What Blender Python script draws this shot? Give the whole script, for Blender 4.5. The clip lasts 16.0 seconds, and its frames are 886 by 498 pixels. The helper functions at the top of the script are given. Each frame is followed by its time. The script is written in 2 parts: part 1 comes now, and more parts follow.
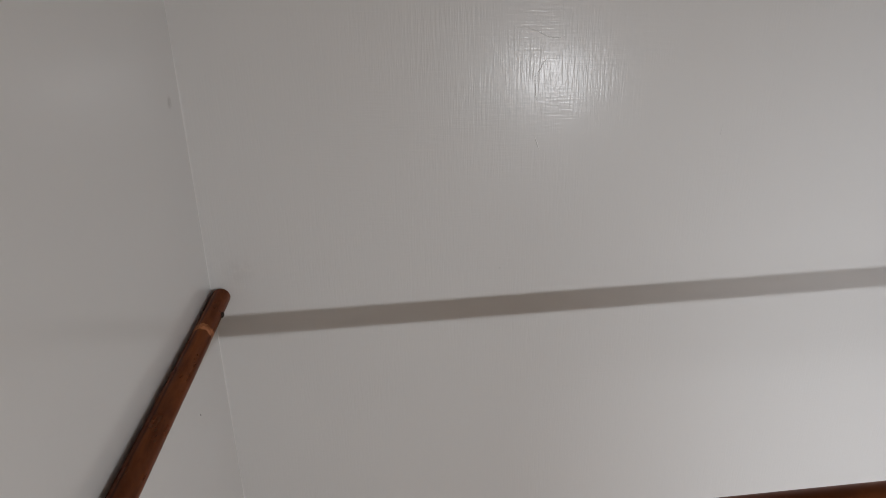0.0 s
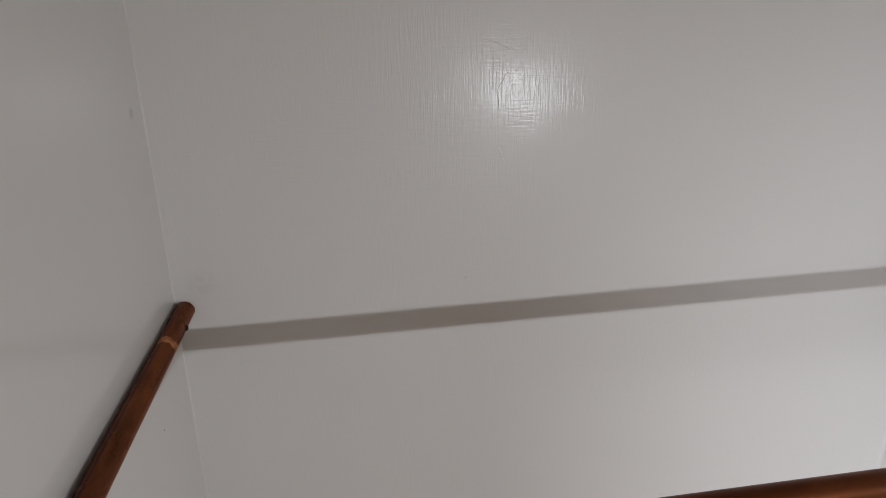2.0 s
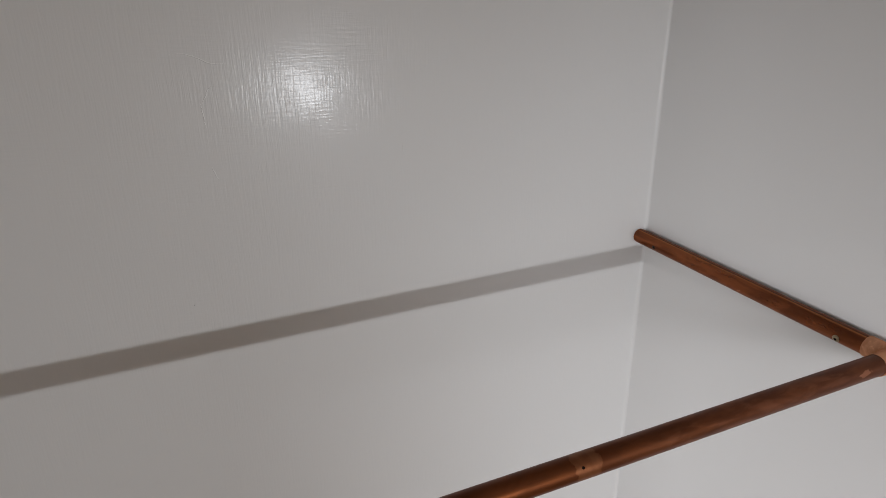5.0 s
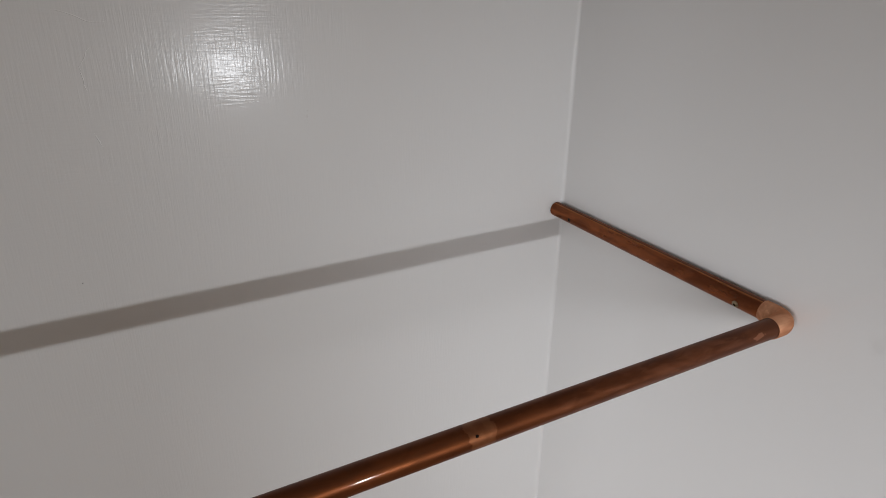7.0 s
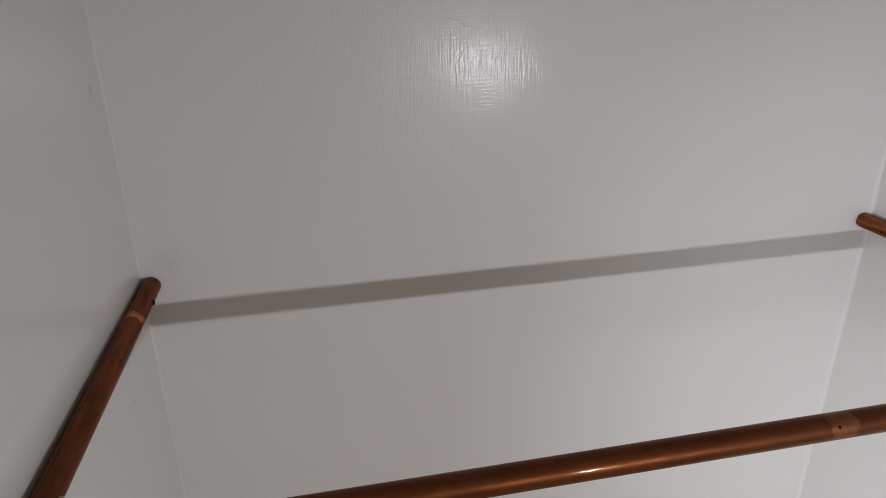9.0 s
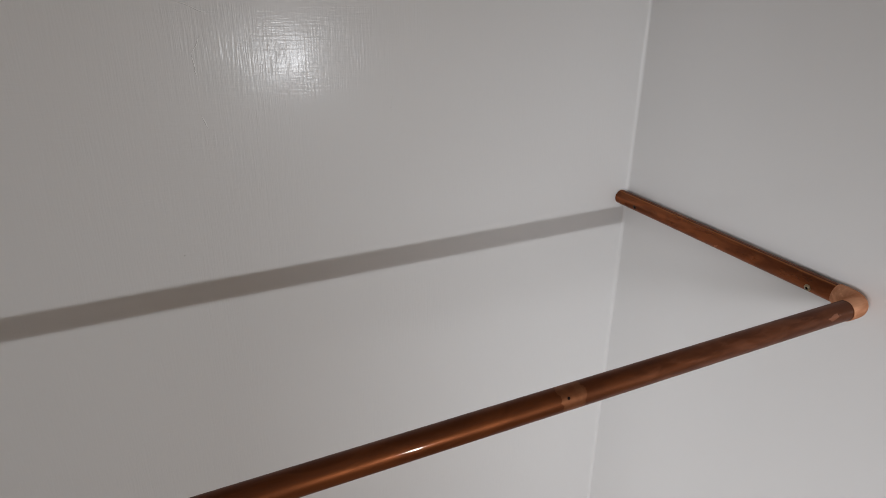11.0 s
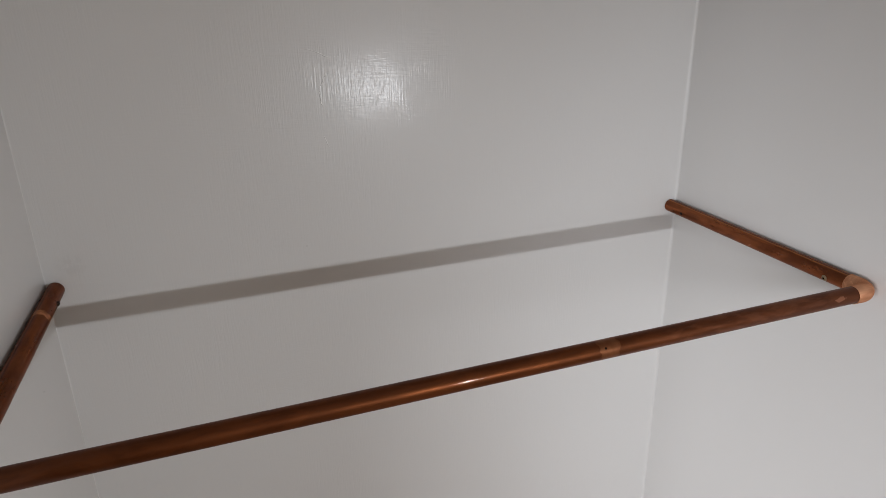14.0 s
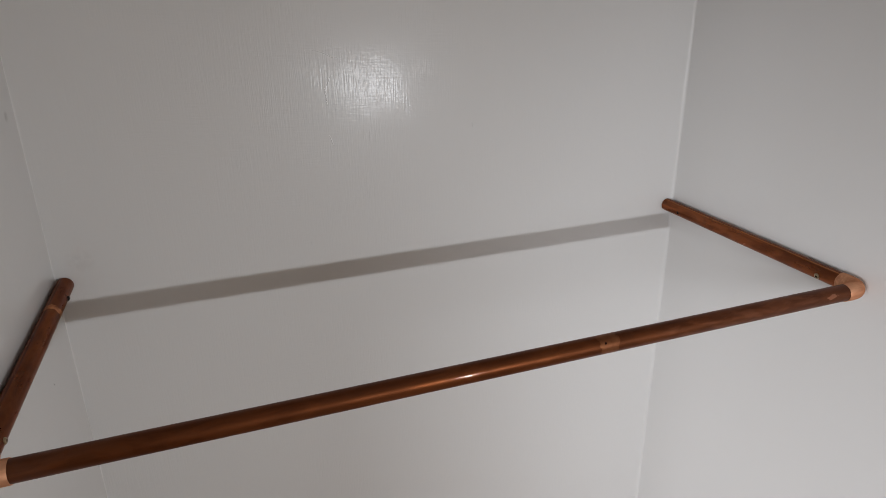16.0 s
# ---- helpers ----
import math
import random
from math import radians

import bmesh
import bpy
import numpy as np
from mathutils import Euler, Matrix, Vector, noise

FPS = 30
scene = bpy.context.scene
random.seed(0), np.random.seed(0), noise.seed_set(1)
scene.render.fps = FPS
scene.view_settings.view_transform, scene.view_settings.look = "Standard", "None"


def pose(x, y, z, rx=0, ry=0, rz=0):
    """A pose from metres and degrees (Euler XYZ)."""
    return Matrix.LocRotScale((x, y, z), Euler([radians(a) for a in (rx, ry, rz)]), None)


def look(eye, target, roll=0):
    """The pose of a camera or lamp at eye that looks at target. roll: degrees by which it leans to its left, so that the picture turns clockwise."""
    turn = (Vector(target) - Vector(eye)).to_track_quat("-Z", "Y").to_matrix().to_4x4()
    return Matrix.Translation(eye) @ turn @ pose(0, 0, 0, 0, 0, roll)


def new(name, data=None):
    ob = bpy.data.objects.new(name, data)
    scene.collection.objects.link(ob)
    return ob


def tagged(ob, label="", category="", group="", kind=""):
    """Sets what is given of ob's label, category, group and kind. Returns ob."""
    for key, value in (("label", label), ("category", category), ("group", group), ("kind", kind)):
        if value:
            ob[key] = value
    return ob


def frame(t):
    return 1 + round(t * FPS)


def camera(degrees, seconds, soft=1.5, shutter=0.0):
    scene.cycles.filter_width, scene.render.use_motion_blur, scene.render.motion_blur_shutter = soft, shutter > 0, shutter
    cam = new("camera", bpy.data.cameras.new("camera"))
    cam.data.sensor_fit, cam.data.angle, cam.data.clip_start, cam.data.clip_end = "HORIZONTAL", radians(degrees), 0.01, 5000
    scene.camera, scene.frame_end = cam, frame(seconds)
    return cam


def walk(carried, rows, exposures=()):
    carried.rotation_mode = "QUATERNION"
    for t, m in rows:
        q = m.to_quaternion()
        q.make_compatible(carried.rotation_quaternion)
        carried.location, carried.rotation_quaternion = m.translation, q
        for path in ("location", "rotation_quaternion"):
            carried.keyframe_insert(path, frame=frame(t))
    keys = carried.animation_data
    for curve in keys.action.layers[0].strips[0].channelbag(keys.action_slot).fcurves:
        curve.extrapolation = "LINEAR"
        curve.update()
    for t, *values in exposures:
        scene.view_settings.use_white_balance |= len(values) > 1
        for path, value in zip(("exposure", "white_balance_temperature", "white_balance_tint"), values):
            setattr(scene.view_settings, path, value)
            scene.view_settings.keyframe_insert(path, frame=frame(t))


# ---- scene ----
# the camera: seconds, place, then turn, tilt and lean in degrees
PATH = [
    (0.0, 0.2227, -0.7307, 1.4007, -4.84, -21.03, -1.04),
    (0.5, 0.2184, -0.7263, 1.3836, -4.81, -20.87, -0.31),
    (1.0, 0.2245, -0.7301, 1.3918, -4.16, -21.07, -0.91),
    (1.5, 0.2051, -0.7265, 1.3890, -6.72, -20.59, 0.15),
    (2.0, 0.2276, -0.7389, 1.3960, -7.61, -19.69, -0.75),
    (2.5, 0.2768, -0.7446, 1.4117, -13.03, -20.52, -0.48),
    (3.0, 0.3211, -0.7558, 1.4291, -18.71, -20.42, -0.60),
    (3.5, 0.3610, -0.7515, 1.4154, -23.25, -20.06, -0.73),
    (4.0, 0.3719, -0.7478, 1.4152, -24.34, -19.92, -0.93),
    (4.2, 0.3670, -0.7455, 1.4205, -23.36, -19.90, -0.93),
    (6.3, 0.3557, -0.7496, 1.4029, -23.75, -22.30, 0.80),
    (6.5, 0.3707, -0.7505, 1.3965, -24.97, -22.17, 1.21),
    (7.0, 0.4031, -0.7538, 1.3990, -28.32, -22.16, 0.95),
    (7.5, 0.4176, -0.7576, 1.3997, -30.68, -21.66, 1.13),
    (8.0, 0.3659, -0.7485, 1.3954, -24.57, -21.52, 0.98),
    (8.5, 0.2573, -0.7540, 1.4002, -13.36, -22.03, 0.71),
    (9.0, 0.2337, -0.7649, 1.4028, -10.50, -22.02, -0.48),
    (9.5, 0.2898, -0.7688, 1.4059, -15.82, -21.78, -0.77),
    (10.0, 0.3456, -0.7679, 1.4075, -22.91, -21.70, -0.26),
    (10.2, 0.3521, -0.7620, 1.4034, -24.97, -21.65, 0.42),
    (12.3, 0.3063, -0.8530, 1.3890, -24.12, -22.92, 1.83),
    (12.5, 0.3190, -0.8993, 1.4008, -21.71, -21.41, 2.01),
    (13.0, 0.3093, -0.9334, 1.4062, -17.01, -20.55, 0.81),
    (13.5, 0.2793, -0.9244, 1.4159, -16.60, -20.89, -1.86),
    (14.0, 0.2679, -0.9338, 1.4186, -18.07, -20.28, -1.06),
    (14.5, 0.2647, -0.9463, 1.4235, -18.62, -20.38, -1.08),
    (15.0, 0.2549, -0.9487, 1.4234, -19.20, -20.28, -0.91),
    (15.5, 0.2501, -0.9484, 1.4223, -18.74, -20.66, -0.66),
    (16.0, 0.2506, -0.9475, 1.4254, -18.61, -20.51, -0.63),
]
cam = camera(69.49, 16.0, soft=0.85)
walk(cam, [(t, pose(x, y, z, 0, 0, turn) @ pose(0, 0, 0, 90 + tilt) @ pose(0, 0, 0, 0, 0, lean))
           for t, x, y, z, turn, tilt, lean in PATH],
     exposures=[(0.0, 0.06), (1.5, 0.05), (3.5, -0.06), (6.5, -0.10), (7.5, -0.12), (8.5, -0.04), (9.2, 0.0), (10.2, -0.08), (12.5, -0.06), (14.0, 0.0), (16.0, 0.0)])

# main sizes in metres
WIDTH = 1.0208          # between the alcove's side walls
REACH = 0.4007          # from the back wall to the front pipe's axis
RADIUS = 0.011          # 22 mm pipe
RAIL_Z = {'left_back': 1.0710, 'right_back': 1.0836, 'left_front': 1.0565, 'right_front': 1.0788}

# ---- light: bare bulb outside the alcove, two added lamps, unseen closed room that bounces it ----
world = bpy.data.worlds.new("world")
scene.world = world
world.use_nodes = True
world.node_tree.nodes["Background"].inputs["Color"].default_value = (0, 0, 0, 1)
world.node_tree.nodes["Background"].inputs["Strength"].default_value = 0.0

bulb_data = bpy.data.lights.new("bulb_light", "POINT")
bulb_data.energy = 12.0
bulb_data.shadow_soft_size = 0.009
bulb_data.color = (0.955, 0.948, 0.975)
bulb = new("bulb_light", bulb_data)
bulb.location = (0.812, -1.56, 1.153)

# soft-edged spot added at the bulb's place to brighten the lower alcove
beam_data = bpy.data.lights.new("added_spot", "SPOT")
beam_data.energy = 15.0
beam_data.shadow_soft_size = 0.009
beam_data.spot_size, beam_data.spot_blend = radians(108), 1.0
beam_data.color = (0.875, 0.938, 0.995)
beam = new("added_spot", beam_data)
beam.matrix_world = look((0.812, -1.56, 1.153), (0.48, 0.0, 0.50))

# unseen soft lamp added at the left, slanting into the alcove; no window known
side_fill_data = bpy.data.lights.new("side_fill", "AREA")
side_fill_data.shape = "RECTANGLE"
side_fill_data.size, side_fill_data.size_y = 0.75, 0.50
side_fill_data.energy = 4.7
side_fill_data.spread = radians(62)
side_fill_data.color = (0.94, 0.955, 1.0)
side_fill = new("side_fill", side_fill_data)
side_fill.matrix_world = look((-0.90, -1.50, 1.22), (1.02, -0.22, 0.42))


# ---- helpers ----
def part(name, bm, material, parent=None, label="", smooth=True):
    me = bpy.data.meshes.new(name)
    bmesh.ops.recalc_face_normals(bm, faces=bm.faces[:])
    for e in bm.edges:
        e.smooth = len(e.link_faces) < 2 or e.calc_face_angle(0.0) < radians(38)
    bm.to_mesh(me)
    bm.free()
    if smooth:
        for p in me.polygons:
            p.use_smooth = True
    me.materials.append(material)
    ob = new(name, me)
    if parent:
        ob.parent = parent
    if label:
        ob["label"] = label
    return ob


def box(bm, x0, x1, y0, y1, z0, z1):
    vs = [bm.verts.new((x, y, z)) for x in (x0, x1) for y in (y0, y1) for z in (z0, z1)]
    for f in ((0, 1, 3, 2), (4, 6, 7, 5), (0, 4, 5, 1), (2, 3, 7, 6), (0, 2, 6, 4), (1, 5, 7, 3)):
        bm.faces.new([vs[i] for i in f])


def sweep(bm, stations, sides=40, cap=(True, True)):
    """A tube along stations of (centre, direction, radius)."""
    rings = []
    for centre, way, radius in stations:
        way = Vector(way).normalized()
        side = way.cross(Vector((0, 0, 1))).normalized()
        up = side.cross(way).normalized()
        rings.append([bm.verts.new(Vector(centre) + radius * (math.cos(a) * side + math.sin(a) * up))
                      for a in [2 * math.pi * i / sides for i in range(sides)]])
    for a, b in zip(rings, rings[1:]):
        for i in range(sides):
            j = (i + 1) % sides
            bm.faces.new((a[i], a[j], b[j], b[i]))
    if cap[0]:
        bm.faces.new(rings[0])
    if cap[1]:
        bm.faces.new(rings[-1])


# ---- materials ----
class Nodes:
    def __init__(self, name):
        self.material = bpy.data.materials.new(name)
        self.material.use_nodes = True
        self.tree = self.material.node_tree
        self.bsdf = self.tree.nodes["Principled BSDF"]
        self.coord = self.tree.nodes.new("ShaderNodeTexCoord").outputs["Object"]

    def link(self, a, b):
        self.tree.links.new(a, b)

    def scaled(self, scale, rotation=(0, 0, 0)):
        m = self.tree.nodes.new("ShaderNodeMapping")
        m.inputs["Scale"].default_value = scale
        m.inputs["Rotation"].default_value = rotation
        self.link(self.coord, m.inputs["Vector"])
        return m.outputs["Vector"]

    def noise(self, scale=(1, 1, 1), detail=2.0, rough=0.5, distort=0.0, rotation=(0, 0, 0)):
        n = self.tree.nodes.new("ShaderNodeTexNoise")
        n.inputs["Scale"].default_value = 1.0
        n.inputs["Detail"].default_value = detail
        n.inputs["Roughness"].default_value = rough
        n.inputs["Distortion"].default_value = distort
        self.link(self.scaled(scale, rotation), n.inputs["Vector"])
        return n.outputs["Fac"]

    def remap(self, value, a, b, c=0.0, d=1.0):
        n = self.tree.nodes.new("ShaderNodeMapRange")
        n.interpolation_type = "SMOOTHSTEP"
        self.link(value, n.inputs["Value"])
        for key, v in (("From Min", a), ("From Max", b), ("To Min", c), ("To Max", d)):
            n.inputs[key].default_value = v
        return n.outputs["Result"]

    def calc(self, op, a, b):
        n = self.tree.nodes.new("ShaderNodeMath")
        n.operation = op
        for i, v in enumerate((a, b)):
            if isinstance(v, (int, float)):
                n.inputs[i].default_value = v
            else:
                self.link(v, n.inputs[i])
        return n.outputs[0]

    def blend(self, fac, a, b):
        n = self.tree.nodes.new("ShaderNodeMix")
        n.data_type = "RGBA"
        if isinstance(fac, (int, float)):
            n.inputs["Factor"].default_value = fac
        else:
            self.link(fac, n.inputs["Factor"])
        for key, v in (("A", a), ("B", b)):
            socket = next(s for s in n.inputs if s.name == key and s.type == "RGBA")
            if isinstance(v, tuple):
                socket.default_value = (*v, 1)
            else:
                self.link(v, socket)
        return next(s for s in n.outputs if s.type == "RGBA")

    def bump(self, height, distance, strength=1.0, normal=None):
        n = self.tree.nodes.new("ShaderNodeBump")
        n.inputs["Strength"].default_value = strength
        n.inputs["Distance"].default_value = distance
        self.link(height, n.inputs["Height"])
        if normal:
            self.link(normal, n.inputs["Normal"])
        return n.outputs["Normal"]

    def axis(self, index):
        n = self.tree.nodes.new("ShaderNodeSeparateXYZ")
        self.link(self.coord, n.inputs[0])
        return n.outputs[index]


def wall_paint(name, flat_axis, gloss=(0.16, 0.22), relief=0.0004, sheen=0.14, base=(0.715, 0.71, 0.702), stains=()):
    """Brushed satin paint; flat_axis is the wall's normal; stains: (along, height, radius, strength)."""
    n = Nodes(name)
    if flat_axis == "y":
        upright, level = (430, 1, 30), (34, 1, 400)
    else:
        upright, level = (1, 460, 40), (1, 48, 440)
    strokes_up = n.noise(upright, 2.0, 0.5, 0.1)
    strokes_level = n.noise(level, 2.0, 0.5, 0.1)
    patches = n.remap(n.noise((8, 8, 10), 1.0, 0.4, 0.3), 0.40, 0.76)
    amount = n.remap(n.noise((17, 17, 17), 2.0, 0.5), 0.36, 0.66, 0.45, 1.0)
    up = n.calc("MULTIPLY", n.calc("SUBTRACT", strokes_up, 0.5), n.calc("SUBTRACT", 0.9, n.calc("MULTIPLY", patches, 0.6)))
    across = n.calc("MULTIPLY", n.calc("SUBTRACT", strokes_level, 0.5), n.calc("ADD", n.calc("MULTIPLY", patches, 0.65), 0.3))
    fine = n.calc("MULTIPLY", n.calc("ADD", up, across), amount)
    sag = n.noise((4.5, 4.5, 4), 1.0, 0.5)
    ripple = n.noise((30, 30, 22), 1.0, 0.5)
    dimple = n.noise((110, 110, 110), 2.0, 0.5)
    normal = n.bump(sag, 0.0016, 0.5)
    normal = n.bump(ripple, 0.00025, 0.5, normal)
    normal = n.bump(dimple, 0.00012 if relief > 0.0002 else 0.00005, 0.5, normal)
    normal = n.bump(fine, relief, 0.7, normal)
    n.link(normal, n.bsdf.inputs["Normal"])
    n.link(normal, n.bsdf.inputs["Coat Normal"])
    tone = n.noise((2.5, 2.5, 2), 0.0, 0.5)
    dark = tuple(c * k for c, k in zip(base, (0.94, 0.935, 0.93)))
    colour = n.blend(tone, dark, base)
    blot = n.remap(n.noise((90, 90, 90), 3.0, 0.6), 0.3, 0.6)
    for along, height, radius, strength in stains:
        u = n.calc("SUBTRACT", n.axis(0 if flat_axis == "y" else 1), along)
        v = n.calc("SUBTRACT", n.axis(2), height)
        r = n.calc("POWER", n.calc("ADD", n.calc("MULTIPLY", u, u), n.calc("MULTIPLY", v, v)), 0.5)
        spot = n.calc("MULTIPLY", n.remap(r, radius * 0.3, radius, strength, 0.0), blot)
        colour = n.blend(spot, colour, (0.30, 0.285, 0.265))
    n.link(colour, n.bsdf.inputs["Base Color"])
    n.link(n.remap(n.noise((7, 7, 5), 1.0, 0.5), 0.3, 0.7, *gloss), n.bsdf.inputs["Coat Roughness"])
    n.bsdf.inputs["Coat Weight"].default_value = sheen
    n.bsdf.inputs["Roughness"].default_value = 0.40
    n.bsdf.inputs["Specular IOR Level"].default_value = 0.3
    n.bsdf.inputs["Coat IOR"].default_value = 1.5 if flat_axis == "y" else 1.6
    return n.material


def plain_paint(name, base, rough=0.6):
    n = Nodes(name)
    tone = n.noise((2.5, 2.5, 2.5), 3.0)
    n.link(n.blend(tone, tuple(c * 0.93 for c in base), base), n.bsdf.inputs["Base Color"])
    n.link(n.bump(n.noise((60, 60, 60), 3.0), 0.001, 0.3), n.bsdf.inputs["Normal"])
    n.bsdf.inputs["Roughness"].default_value = rough
    return n.material


def copper(name, dark, warm, rough, streak, bright=(), rub=0.42, coat=0.22, strip=(), metallic=1.0, handled=(), scrapes=(), dark_line=()):
    """Tarnished pipe along its own x; bright: (start, end) of bands rubbed clean;
    handled: (start, end, amount) of blotched lengths; scrapes: bare patches (place, half length, side, height,
    strength);
    strip: (from, to) across the top, a highlight put into the colour; dark line: (from, to), darkened."""
    n = Nodes(name)
    cloud = n.remap(n.noise((16, 60, 60), 4.0, 0.6, 0.8), 0.35, 0.68)
    streaks = n.noise((6, 300, 300), 2.0, 0.5)
    colour = n.blend(cloud, dark, warm)
    colour = n.blend(n.remap(streaks, 0.55, 0.8, 0.0, streak), colour, tuple(min(1, c * 1.7) for c in warm))
    # reflected highlight along the pipe's top, painted as lighter copper with a wavering edge
    if strip:
        edge_waver = n.calc("MULTIPLY", n.calc("SUBTRACT", n.noise((14, 120, 120), 3.0, 0.55), 0.5), 0.0035)
        side = n.calc("ADD", n.axis(1), edge_waver)
        shine = n.calc("MULTIPLY", n.remap(side, strip[0] - 0.0008, strip[0] + 0.0008), n.remap(side, strip[1] - 0.001, strip[1] + 0.001, 1.0, 0.0))
        shine = n.calc("MULTIPLY", shine, n.remap(n.axis(2), 0.0, 0.003, 0.0, 0.55))
        colour = n.blend(shine, colour, (0.42, 0.165, 0.06))
    # darker line along the pipe's top, by colour only
    if dark_line:
        side = n.calc("ADD", n.axis(1), n.calc("MULTIPLY", n.calc("SUBTRACT", n.noise((20, 40, 40), 2.0, 0.5), 0.5), 0.002))
        line = n.calc("MULTIPLY", n.remap(side, dark_line[0] - 0.0004, dark_line[0] + 0.0004), n.remap(side, dark_line[1] - 0.001, dark_line[1] + 0.001, 1.0, 0.0))
        line = n.calc("MULTIPLY", line, n.remap(n.axis(2), 0.0, 0.003, 0.0, 0.85))
        colour = n.blend(line, colour, tuple(c * 0.3 for c in dark))
    x = n.axis(0)
    ragged = n.calc("MULTIPLY", n.calc("SUBTRACT", n.noise((50, 90, 90), 3.0, 0.6), 0.5), 0.016)
    wobble = n.calc("ADD", x, ragged)
    clean = None
    for start, end in bright:
        a = n.remap(wobble, start - 0.001, start + 0.001)
        b = n.remap(wobble, end - 0.001, end + 0.001, 1.0, 0.0)
        band = n.calc("MULTIPLY", a, b)
        clean = band if clean is None else n.calc("MAXIMUM", clean, band)
    if clean is not None:
        mottle = n.remap(n.noise((120, 120, 120), 3.0, 0.6), 0.3, 0.7, 0.1, rub)
        colour = n.blend(n.calc("MULTIPLY", clean, mottle), colour, (0.62, 0.27, 0.13))
    for start, end, amount in handled:
        patch = n.calc("MULTIPLY", n.remap(wobble, start - 0.02, start + 0.02), n.remap(wobble, end - 0.02, end + 0.02, 1.0, 0.0))
        blotch = n.remap(n.noise((34, 110, 110), 2.0, 0.55, 0.6), 0.42, 0.72, 0.0, amount)
        colour = n.blend(n.calc("MULTIPLY", patch, blotch), colour, (0.50, 0.19, 0.10))
    for place, half, side, height, strength in scrapes:
        along = n.calc("DIVIDE", n.calc("SUBTRACT", n.calc("ADD", x, n.calc("MULTIPLY", n.axis(2), -1.2)), place), half)
        across = n.calc("DIVIDE", n.calc("SUBTRACT", n.axis(2), height), 0.0036)
        far = n.calc("ADD", n.calc("ABSOLUTE", along, 0.0), n.calc("ABSOLUTE", across, 0.0))
        far = n.calc("ADD", far, n.calc("MULTIPLY", n.calc("SUBTRACT", n.noise((170, 170, 170), 3.0, 0.65), 0.5), 1.6))
        mark = n.calc("MULTIPLY", n.remap(far, 0.85, 1.1, strength, 0.0), n.remap(n.calc("MULTIPLY", n.axis(1), side), 0.0, 0.001))
        colour = n.blend(mark, colour, (0.60, 0.26, 0.15))
    n.link(colour, n.bsdf.inputs["Base Color"])
    n.bsdf.inputs["Metallic"].default_value = metallic
    n.link(n.remap(n.noise((30, 80, 80), 3.0, 0.6), 0.3, 0.75, rough - 0.04, rough + 0.08), n.bsdf.inputs["Roughness"])
    n.bsdf.inputs["Specular IOR Level"].default_value = 0.4
    n.bsdf.inputs["Specular Tint"].default_value = (0.75, 0.46, 0.32, 1)
    n.bsdf.inputs["Coat Weight"].default_value = coat
    n.bsdf.inputs["Coat Roughness"].default_value = 0.065
    n.link(n.bump(n.noise((60, 120, 120), 3.0), 0.00005, 0.4), n.bsdf.inputs["Normal"])
    return n.material


def metal(name, base, rough):
    n = Nodes(name)
    n.link(n.blend(n.noise((300, 300, 300), 2.0), tuple(c * 0.7 for c in base), base), n.bsdf.inputs["Base Color"])
    n.bsdf.inputs["Metallic"].default_value = 1.0
    n.bsdf.inputs["Roughness"].default_value = rough
    return n.material


def dull(name, base, rough=0.8):
    n = Nodes(name)
    n.link(n.blend(n.noise((400, 400, 400), 2.0), tuple(c * 0.7 for c in base), base), n.bsdf.inputs["Base Color"])
    n.bsdf.inputs["Roughness"].default_value = rough
    return n.material


PAINT_BACK = wall_paint("brushed_paint_back", "y", (0.155, 0.20), relief=0.00040, sheen=0.21, stains=((0.036, 1.103, 0.024, 0.10),))
PAINT_LEFT = wall_paint("brushed_paint_left", "x", (0.12, 0.16), 0.00003, 0.8, stains=((-0.036, 1.309, 0.009, 0.45),))
PAINT_RIGHT = wall_paint("brushed_paint_right", "x", (0.11, 0.15), 0.00003, 0.8, stains=((-0.485, 1.090, 0.014, 0.09),))
ROOM_PAINT = plain_paint("beige_room_paint", (0.56, 0.465, 0.365))
BOUNCE_PAINT = plain_paint("bounce_wall_paint", (0.80, 0.73, 0.63))
CEILING_PAINT = plain_paint("ceiling_paint", (0.62, 0.55, 0.46))
SPECK = dull("dirt_speck", (0.10, 0.085, 0.07))
STEEL = metal("screw_steel", (0.46, 0.37, 0.25), 0.35)
DARK_STEEL = metal("dark_screw", (0.05, 0.04, 0.035), 0.5)
HOLE = dull("hole_black", (0.010, 0.007, 0.005), 1.0)
HOLE.node_tree.nodes["Principled BSDF"].inputs["Specular IOR Level"].default_value = 0.05


def boards():
    n = Nodes("floor_boards")
    grain = n.noise((40, 3, 40), 4.0, 0.6, 1.0)
    n.link(n.blend(grain, (0.22, 0.13, 0.07), (0.36, 0.23, 0.13)), n.bsdf.inputs["Base Color"])
    n.link(n.bump(grain, 0.001, 0.3), n.bsdf.inputs["Normal"])
    n.bsdf.inputs["Roughness"].default_value = 0.4
    return n.material


FLOOR_WOOD = boards()

# ---- the alcove and the added, unseen room that closes it ----
DEPTH, TOP, T = 0.64, 2.40, 0.10
ROOM = (-0.95, 1.45, -3.0)          # left, right, rear


def structure(name, material, label, category, *boxes):
    bm = bmesh.new()
    for b in boxes:
        box(bm, *b)
    return tagged(part(name, bm, material, None, smooth=False), label, category, kind="structure")


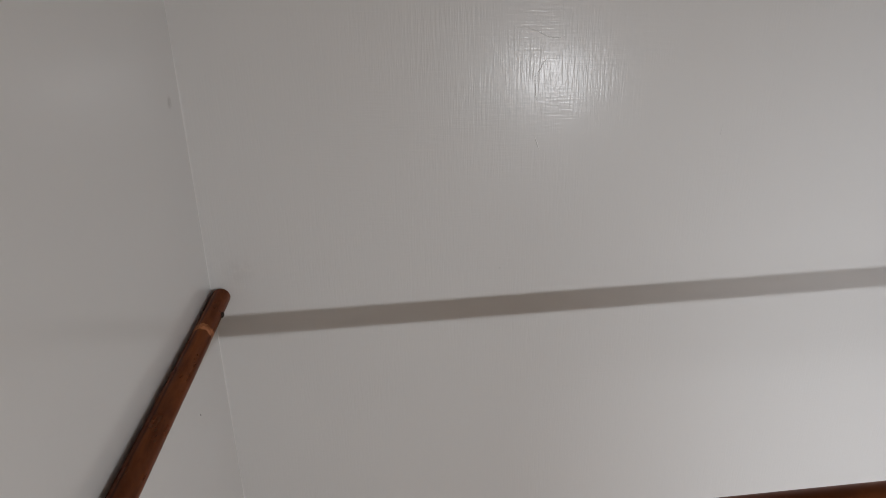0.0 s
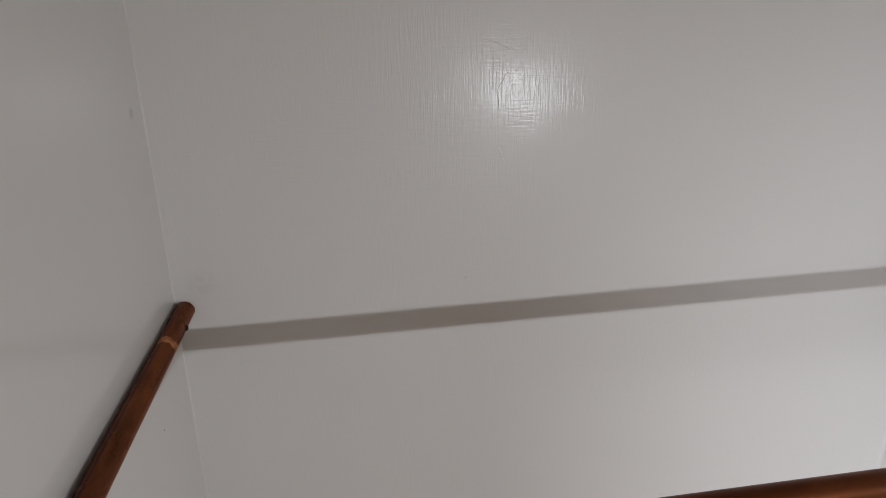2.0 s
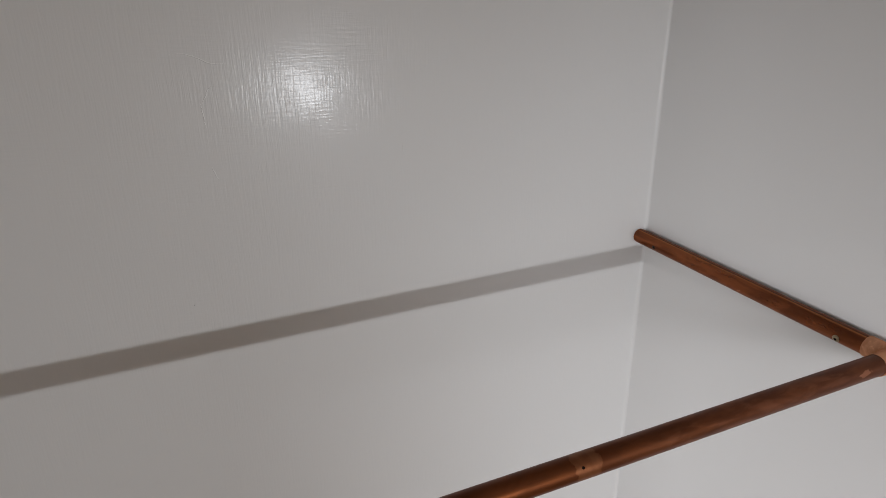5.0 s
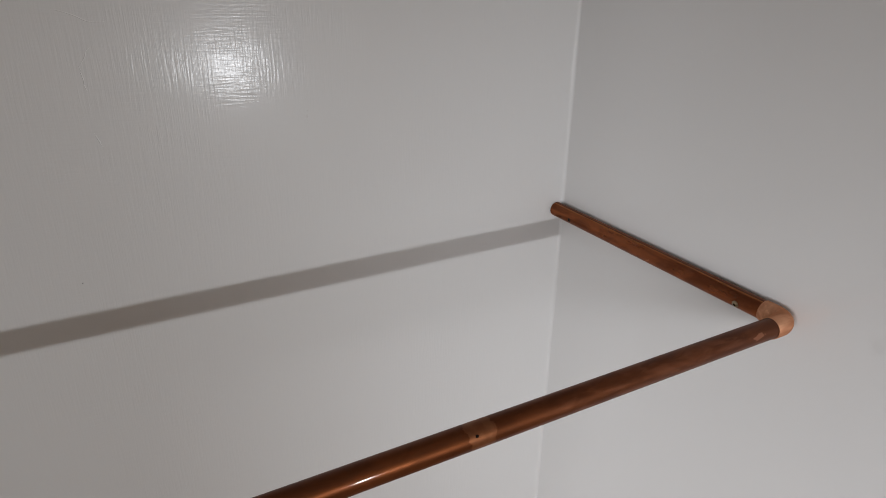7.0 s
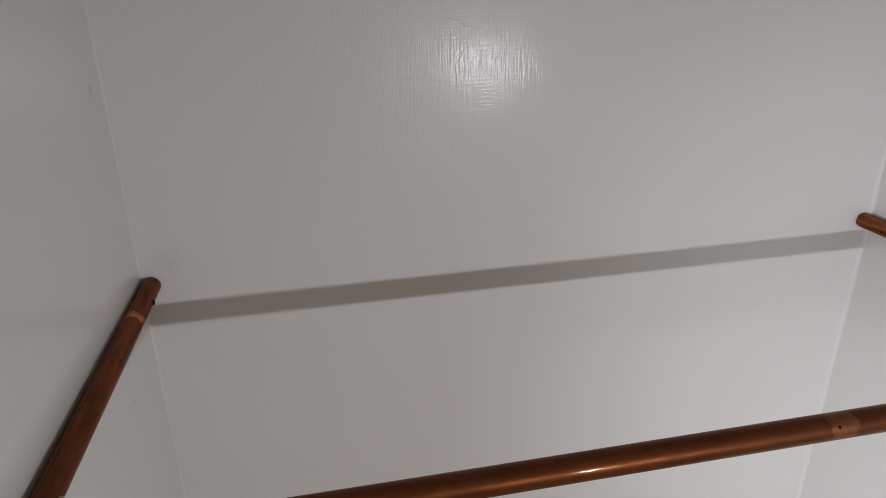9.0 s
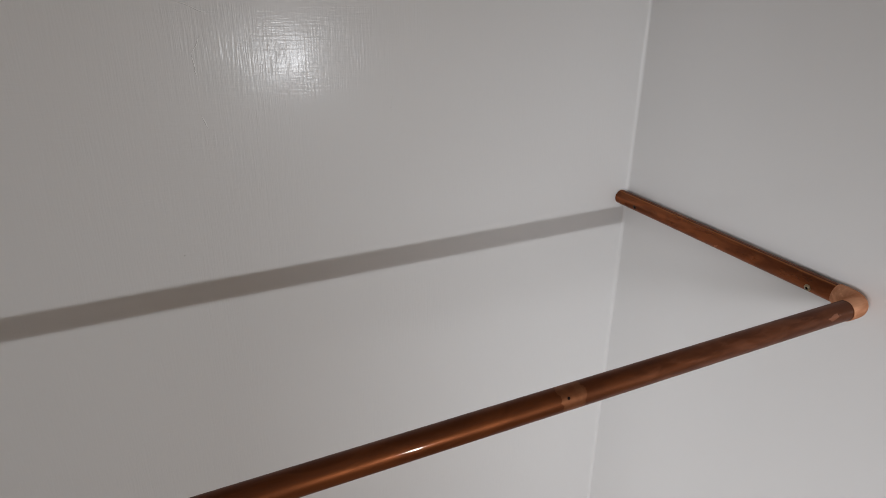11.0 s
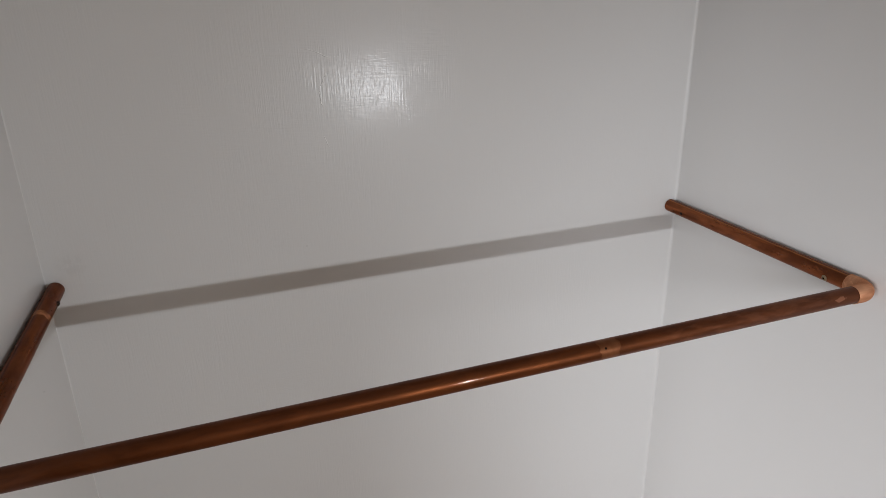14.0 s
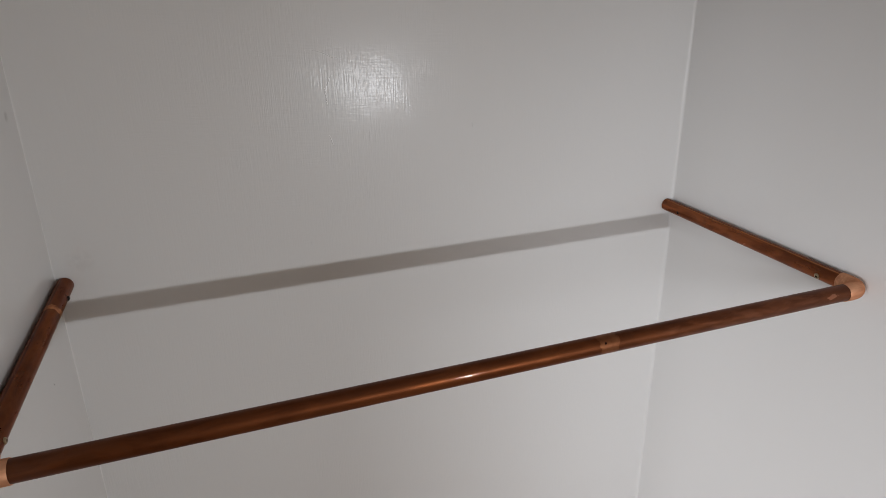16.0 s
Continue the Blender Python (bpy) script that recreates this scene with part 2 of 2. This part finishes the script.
structure("wall_back", PAINT_BACK, "white satin brushed wall behind the copper rail", "wall",
          (-T, WIDTH + T, 0, T, 0, TOP))
structure("wall_left", PAINT_LEFT, "white satin painted side wall of the alcove", "wall",
          (-T, 0, -DEPTH, 0, 0, TOP))
structure("wall_right", PAINT_RIGHT, "white satin painted side wall of the alcove", "wall",
          (WIDTH, WIDTH + T, -DEPTH, 0, 0, TOP))
structure("wall_room_front", ROOM_PAINT, "plain beige wall beside the alcove opening", "wall",
          (ROOM[0], -T, -DEPTH, -DEPTH + T, 0, TOP), (WIDTH + T, ROOM[1], -DEPTH, -DEPTH + T, 0, TOP))
# out of view; the opening is made up to go with the added side lamp
structure("wall_room_left", ROOM_PAINT, "plain beige unseen room wall with an opening added for the side lamp", "wall",
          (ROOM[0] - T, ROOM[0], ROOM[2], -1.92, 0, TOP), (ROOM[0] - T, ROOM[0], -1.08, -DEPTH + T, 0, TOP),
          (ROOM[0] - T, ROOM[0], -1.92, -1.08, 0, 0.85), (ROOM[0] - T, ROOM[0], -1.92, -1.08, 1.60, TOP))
# unseen reflector: kept pale and near so it lightens the alcove's left wall
structure("wall_bounce_right", BOUNCE_PAINT, "unseen pale cream wall added to bounce light onto the left wall", "wall",
          (ROOM[1], ROOM[1] + T, ROOM[2], -DEPTH + T, 0, TOP))
structure("wall_room_rear", ROOM_PAINT, "plain beige room wall", "wall",
          (ROOM[0] - T, ROOM[1] + T, ROOM[2] - T, ROOM[2], 0, TOP))
structure("floor", FLOOR_WOOD, "brown wooden floor of the room", "floor",
          (ROOM[0] - T, ROOM[1] + T, ROOM[2] - T, T, -T, 0))
structure("ceiling", CEILING_PAINT, "plain white ceiling", "ceiling",
          (ROOM[0] - T, ROOM[1] + T, ROOM[2] - T, T, TOP, TOP + T))


def caulk(name, x, sign, mean):
    """The painted filler bead that rounds an inner corner, of uneven width."""
    bm = bmesh.new()
    rows = []
    for i in range(241):
        z = TOP * i / 240
        size = max(0.0004, mean + 0.0016 * noise.noise((x * 7 + 2, 0.0, z * 9)) + 0.0007 * noise.noise((x * 5, 3.0, z * 60)))
        ring = []
        for k in range(6):
            a = math.pi / 2 * k / 5
            ring.append(bm.verts.new((x + sign * (size - size * math.sin(a)), -(size - size * math.cos(a)), z)))
        rows.append(ring)
    for a, b in zip(rows, rows[1:]):
        for k in range(5):
            bm.faces.new((a[k], a[k + 1], b[k + 1], b[k]))
    return tagged(part(name, bm, PAINT_BACK), "white painted filler bead in the wall corner", "trim", kind="structure")


caulk("trim_corner", 0.0, 1, 0.0013)
caulk("trim_corner", WIDTH, -1, 0.0044)

# ---- the copper rail ----
OFF = RADIUS + 0.0015
OFF_LEFT = RADIUS + 0.0006               # side pipes' axes from the walls
MOUTH = 0.029                        # elbow centre to cup mouth
rail = tagged(new("clothes_rail"), "U-shaped clothes rail of tarnished copper pipe screwed to white alcove walls", "clothes rail")
rail.location = (WIDTH / 2, 0, RAIL_Z["left_back"])
corner_l = Vector((RADIUS * 1.085 + 0.0004, -REACH - 0.001, RAIL_Z["left_front"]))
corner_r = Vector((WIDTH - OFF, -REACH, RAIL_Z["right_front"]))
back_l = Vector((OFF_LEFT, -0.001, RAIL_Z["left_back"]))
back_r = Vector((WIDTH - OFF, -0.001, RAIL_Z["right_back"]))


def aim(a, b):
    """The pose at a whose x axis points to b, its z axis upwards."""
    x = (b - a).normalized()
    y = Vector((0, 0, 1)).cross(x).normalized()
    m = Matrix((x, y, x.cross(y))).transposed().to_4x4()
    m.translation = a
    return m


def place(ob, m, parent):
    ob.parent = parent
    ob.matrix_parent_inverse = Matrix.Identity(4)
    ob.matrix_basis = Matrix.Translation(parent.location).inverted() @ m if parent == rail else m
    return ob


def pipe(name, a, b, material, label):
    length = (b - a).length
    bm = bmesh.new()
    wall = 0.0011
    n = max(8, int(length / 0.03))
    stations = [((0.0, 0, 0), (1, 0, 0), RADIUS - wall), ((0.0, 0, 0), (1, 0, 0), RADIUS - 0.0004), ((0.0004, 0, 0), (1, 0, 0), RADIUS)]
    for i in range(1, n):
        s = length * i / n
        stations.append(((s, 0.00025 * noise.noise((s * 5, 1.0, 0.0)), 0.00025 * noise.noise((s * 5, 7.0, 0.0))), (1, 0, 0), RADIUS))
    stations += [((length - 0.0004, 0, 0), (1, 0, 0), RADIUS), ((length, 0, 0), (1, 0, 0), RADIUS - 0.0004), ((length, 0, 0), (1, 0, 0), RADIUS - wall)]
    sweep(bm, stations, 48, (False, False))
    return place(part(name, bm, material, None, label), aim(a, b), rail)


def elbow(at, way_a, way_b, material, mouth=MOUTH):
    """Soldered 90 degree elbow: two cups and a short bend."""
    way_a, way_b = way_a.normalized(), way_b.normalized()
    bm = bmesh.new()
    outer, bend = RADIUS * 1.085, 0.0145
    stations = [(at + way_a * (MOUTH - 0.002), -way_a, RADIUS * 0.995), (at + way_a * MOUTH, -way_a, RADIUS * 1.03),
                (at + way_a * MOUTH, -way_a, outer - 0.0003),
                (at + way_a * (MOUTH - 0.0004), -way_a, outer), (at + way_a * (bend + 0.001), -way_a, outer)]
    centre = at + bend * (way_a + way_b)
    for i in range(0, 15):
        a = math.pi / 2 * i / 14
        p = centre - bend * (math.cos(a) * way_b + math.sin(a) * way_a)
        stations.append((p, -math.cos(a) * way_a + math.sin(a) * way_b, outer * (1 - 0.035 * math.sin(2 * a))))
    stations += [(at + way_b * (bend + 0.001), way_b, outer), (at + way_b * (mouth - 0.0004), way_b, outer),
                 (at + way_b * mouth, way_b, outer - 0.0003), (at + way_b * mouth, way_b, RADIUS * 1.03),
                 (at + way_b * (mouth - 0.002), way_b, RADIUS * 0.995)]
    sweep(bm, stations, 48, (False, False))
    ob = part("elbow", bm, material, None, "paler salmon-coloured soldered copper elbow")
    return place(ob, Matrix.Identity(4), rail)


FRONT_FROM = 0.012                   # pipes start inside the cups
front_a = corner_l + (corner_r - corner_l).normalized() * FRONT_FROM
front_b = corner_r - (corner_r - corner_l).normalized() * FRONT_FROM


def on_front(x):
    return (x - front_a.x) / (front_b.x - front_a.x) * (front_b - front_a).length


HOLE_X = 0.6215
COPPER_FRONT = copper("tarnished_copper_front", (0.086, 0.0240, 0.0072), (0.122, 0.0350, 0.0104), 0.43, 0.10,
                      bright=((on_front(HOLE_X - 0.007), on_front(HOLE_X + 0.016)),),
                      handled=((on_front(0.69), on_front(0.93), 0.13),),
                      scrapes=((on_front(0.945), 0.009, -1, 0.004, 0.30),), rub=0.18, coat=0.32, metallic=0.7)
COPPER_LEFT = copper("tarnished_copper_left", (0.098, 0.0265, 0.0080), (0.182, 0.052, 0.0155), 0.30, 0.3,
                     bright=((0.086, 0.098),), rub=0.9, dark_line=(-0.0034, -0.0014), metallic=0.85)
COPPER_RIGHT = copper("tarnished_copper_right", (0.135, 0.0375, 0.0120), (0.250, 0.073, 0.0245), 0.30, 0.3,
                      scrapes=((0.212, 0.0022, -1, -0.004, 0.3),), strip=(-0.0052, -0.0030), dark_line=(-0.0028, -0.0006), metallic=0.85)
COPPER_CLEAN = copper("clean_copper", (0.52, 0.24, 0.13), (0.68, 0.36, 0.215), 0.55, 0.3, coat=0.0, metallic=0.75)

front_pipe = pipe("front_pipe", front_a, front_b, COPPER_FRONT, "dark tarnished copper front pipe with a rubbed band")
left_pipe = pipe("side_pipe", back_l, corner_l + (back_l - corner_l).normalized() * 0.012, COPPER_LEFT, "dark tarnished copper side pipe with a pale ring")
right_pipe = pipe("side_pipe", back_r, corner_r + (back_r - corner_r).normalized() * 0.012, COPPER_RIGHT, "tarnished copper side pipe with two screws")
elbow(corner_l, back_l - corner_l, corner_r - corner_l, COPPER_CLEAN, 0.0271)
elbow(corner_r, back_r - corner_r, corner_l - corner_r, COPPER_CLEAN)


def screw(parent, along, angle, material, radius=0.0032, proud=0.0022, label=""):
    """A pan-head screw through a pipe; angle in degrees round the pipe from level."""
    bm = bmesh.new()
    profile = [(0.0, radius), (proud * 0.45, radius), (proud * 0.8, radius * 0.82), (proud, radius * 0.5),
               (proud * 0.6, radius * 0.42), (proud * 0.55, radius * 0.05)]
    rings = []
    for h, r in profile:
        rings.append([bm.verts.new((r * math.cos(k * math.pi / 8), r * math.sin(k * math.pi / 8), h)) for k in range(16)])
    for a, b in zip(rings, rings[1:]):
        for k in range(16):
            j = (k + 1) % 16
            bm.faces.new((a[k], a[j], b[j], b[k]))
    bm.faces.new(rings[-1])
    ob = part("screw", bm, material, None, label)
    a = radians(angle)
    out = Vector((0, math.cos(a), math.sin(a)))
    m = out.to_track_quat("Z", "X").to_matrix().to_4x4()
    m.translation = Vector((along, 0, 0)) + out * (RADIUS - 0.0007)
    ob.parent = parent
    ob.matrix_basis = m
    socket = bmesh.new()
    bmesh.ops.create_cone(socket, cap_ends=True, segments=6, radius1=radius * 0.46, radius2=radius * 0.46, depth=0.0004,
                          matrix=Matrix.Translation((0, 0, proud * 0.72)))
    part("socket", socket, HOLE, ob, "dark hexagonal recess")
    return ob


# on the left pipe +y of the pipe's own frame faces the alcove; on the right one -y does
screw(left_pipe, 0.046, -4, DARK_STEEL, 0.0035, 0.0028, "dark screw head")
screw(left_pipe, 0.353, 0, STEEL, 0.0035, 0.0024, "steel screw head")
screw(right_pipe, 0.046, 192, DARK_STEEL, 0.003, 0.0012, "dark screw head")
screw(right_pipe, 0.343, 197, STEEL, 0.0041, 0.0027, "steel screw head")


def pit(parent, along, angle, radius, name="hole_mark"):
    """A small dark shallow cup set in the pipe's skin: the front pipe's drilled hole, the left pipe's dark mark."""
    bm = bmesh.new()
    rings = []
    for h, r in ((-0.0003, radius * 1.05), (0.0003, radius), (0.00022, radius * 0.5)):
        rings.append([bm.verts.new((r * math.cos(k * math.pi / 6), r * math.sin(k * math.pi / 6), h)) for k in range(12)])
    for a, b in zip(rings, rings[1:]):
        for k in range(12):
            j = (k + 1) % 12
            bm.faces.new((a[k], a[j], b[j], b[k]))
    bm.faces.new(rings[-1])
    ob = part(name, bm, HOLE, None, "small dark hole mark")
    a = radians(angle)
    out = Vector((0, math.cos(a), math.sin(a)))
    m = out.to_track_quat("Z", "X").to_matrix().to_4x4()
    m.translation = Vector((along, 0, 0)) + out * (RADIUS + 0.0001)
    ob.parent = parent
    ob.matrix_basis = m


pit(front_pipe, on_front(HOLE_X), 145, 0.0013)
# dark round mark on the wall side, same disc as the front hole
pit(left_pipe, 0.046, 138, 0.0022)


# ---- small flaws in the paint ----
def fleck(name, x, y, z, normal, size, material, label):
    """A tiny raised crumb on a wall."""
    bm = bmesh.new()
    bmesh.ops.create_icosphere(bm, subdivisions=2, radius=1.0)
    for v in bm.verts:
        v.co *= 1 + 0.35 * noise.noise(v.co * 1.7 + Vector((x, y, z)) * 40)
    m = Vector(normal).to_track_quat("Z", "Y").to_matrix().to_4x4()
    bmesh.ops.transform(bm, matrix=m @ Matrix.Diagonal((*size, 1)), verts=bm.verts)
    ob = part(name, bm, material)
    ob.location = (x, y, z)
    return tagged(ob, label, "speck")


fleck("dirt_speck", 0.0, -0.1075, 0.9755, (1, 0, 0), (0.0006, 0.0011, 0.0005), SPECK, "tiny dark speck stuck to the white side wall")
fleck("dirt_speck", 0.355, 0.0, 1.0895, (0, -1, 0), (0.0006, 0.0006, 0.0004), SPECK, "tiny dark speck stuck to the white back wall")


def paint_run(points, radius, label):
    """A dried run or ridge of paint along the back wall."""
    bm = bmesh.new()
    stations = []
    for i, (x, z) in enumerate(points):
        a = points[max(0, i - 1)]
        b = points[min(len(points) - 1, i + 1)]
        way = Vector((b[0] - a[0], 0.0001, b[1] - a[1] + 0.00001))
        k = math.sin(math.pi * (i + 0.3) / (len(points) - 0.4))
        stations.append(((x, 0.0, z), way, max(0.0002, radius * k)))
    sweep(bm, stations, 10)
    for v in bm.verts:
        v.co.y *= 0.45
    return tagged(part("paint_run", bm, PAINT_BACK, None), label, "paint run", kind="structure")


def curve(x0, z0, x1, z1, wave, n=14):
    return [(x0 + (x1 - x0) * i / n + wave * math.sin(i * 1.1) * 0.3, z0 + (z1 - z0) * i / n + wave * math.sin(i * 0.45)) for i in range(n + 1)]


paint_run(curve(0.368, 1.374, 0.424, 1.364, 0.003), 0.0006, "dried ridge of white paint on the wall")
paint_run(curve(0.394, 1.254, 0.4005, 1.238, 0.0006), 0.0007, "short dried run of white paint")
paint_run(curve(0.405, 1.340, 0.392, 1.322, 0.0015), 0.0005, "short dried run of white paint")
paint_run(curve(0.392, 1.322, 0.395, 1.296, 0.001), 0.0005, "short dried run of white paint")
paint_run(curve(0.6225, 1.262, 0.6205, 1.244, 0.0006), 0.0006, "short dried run of white paint")
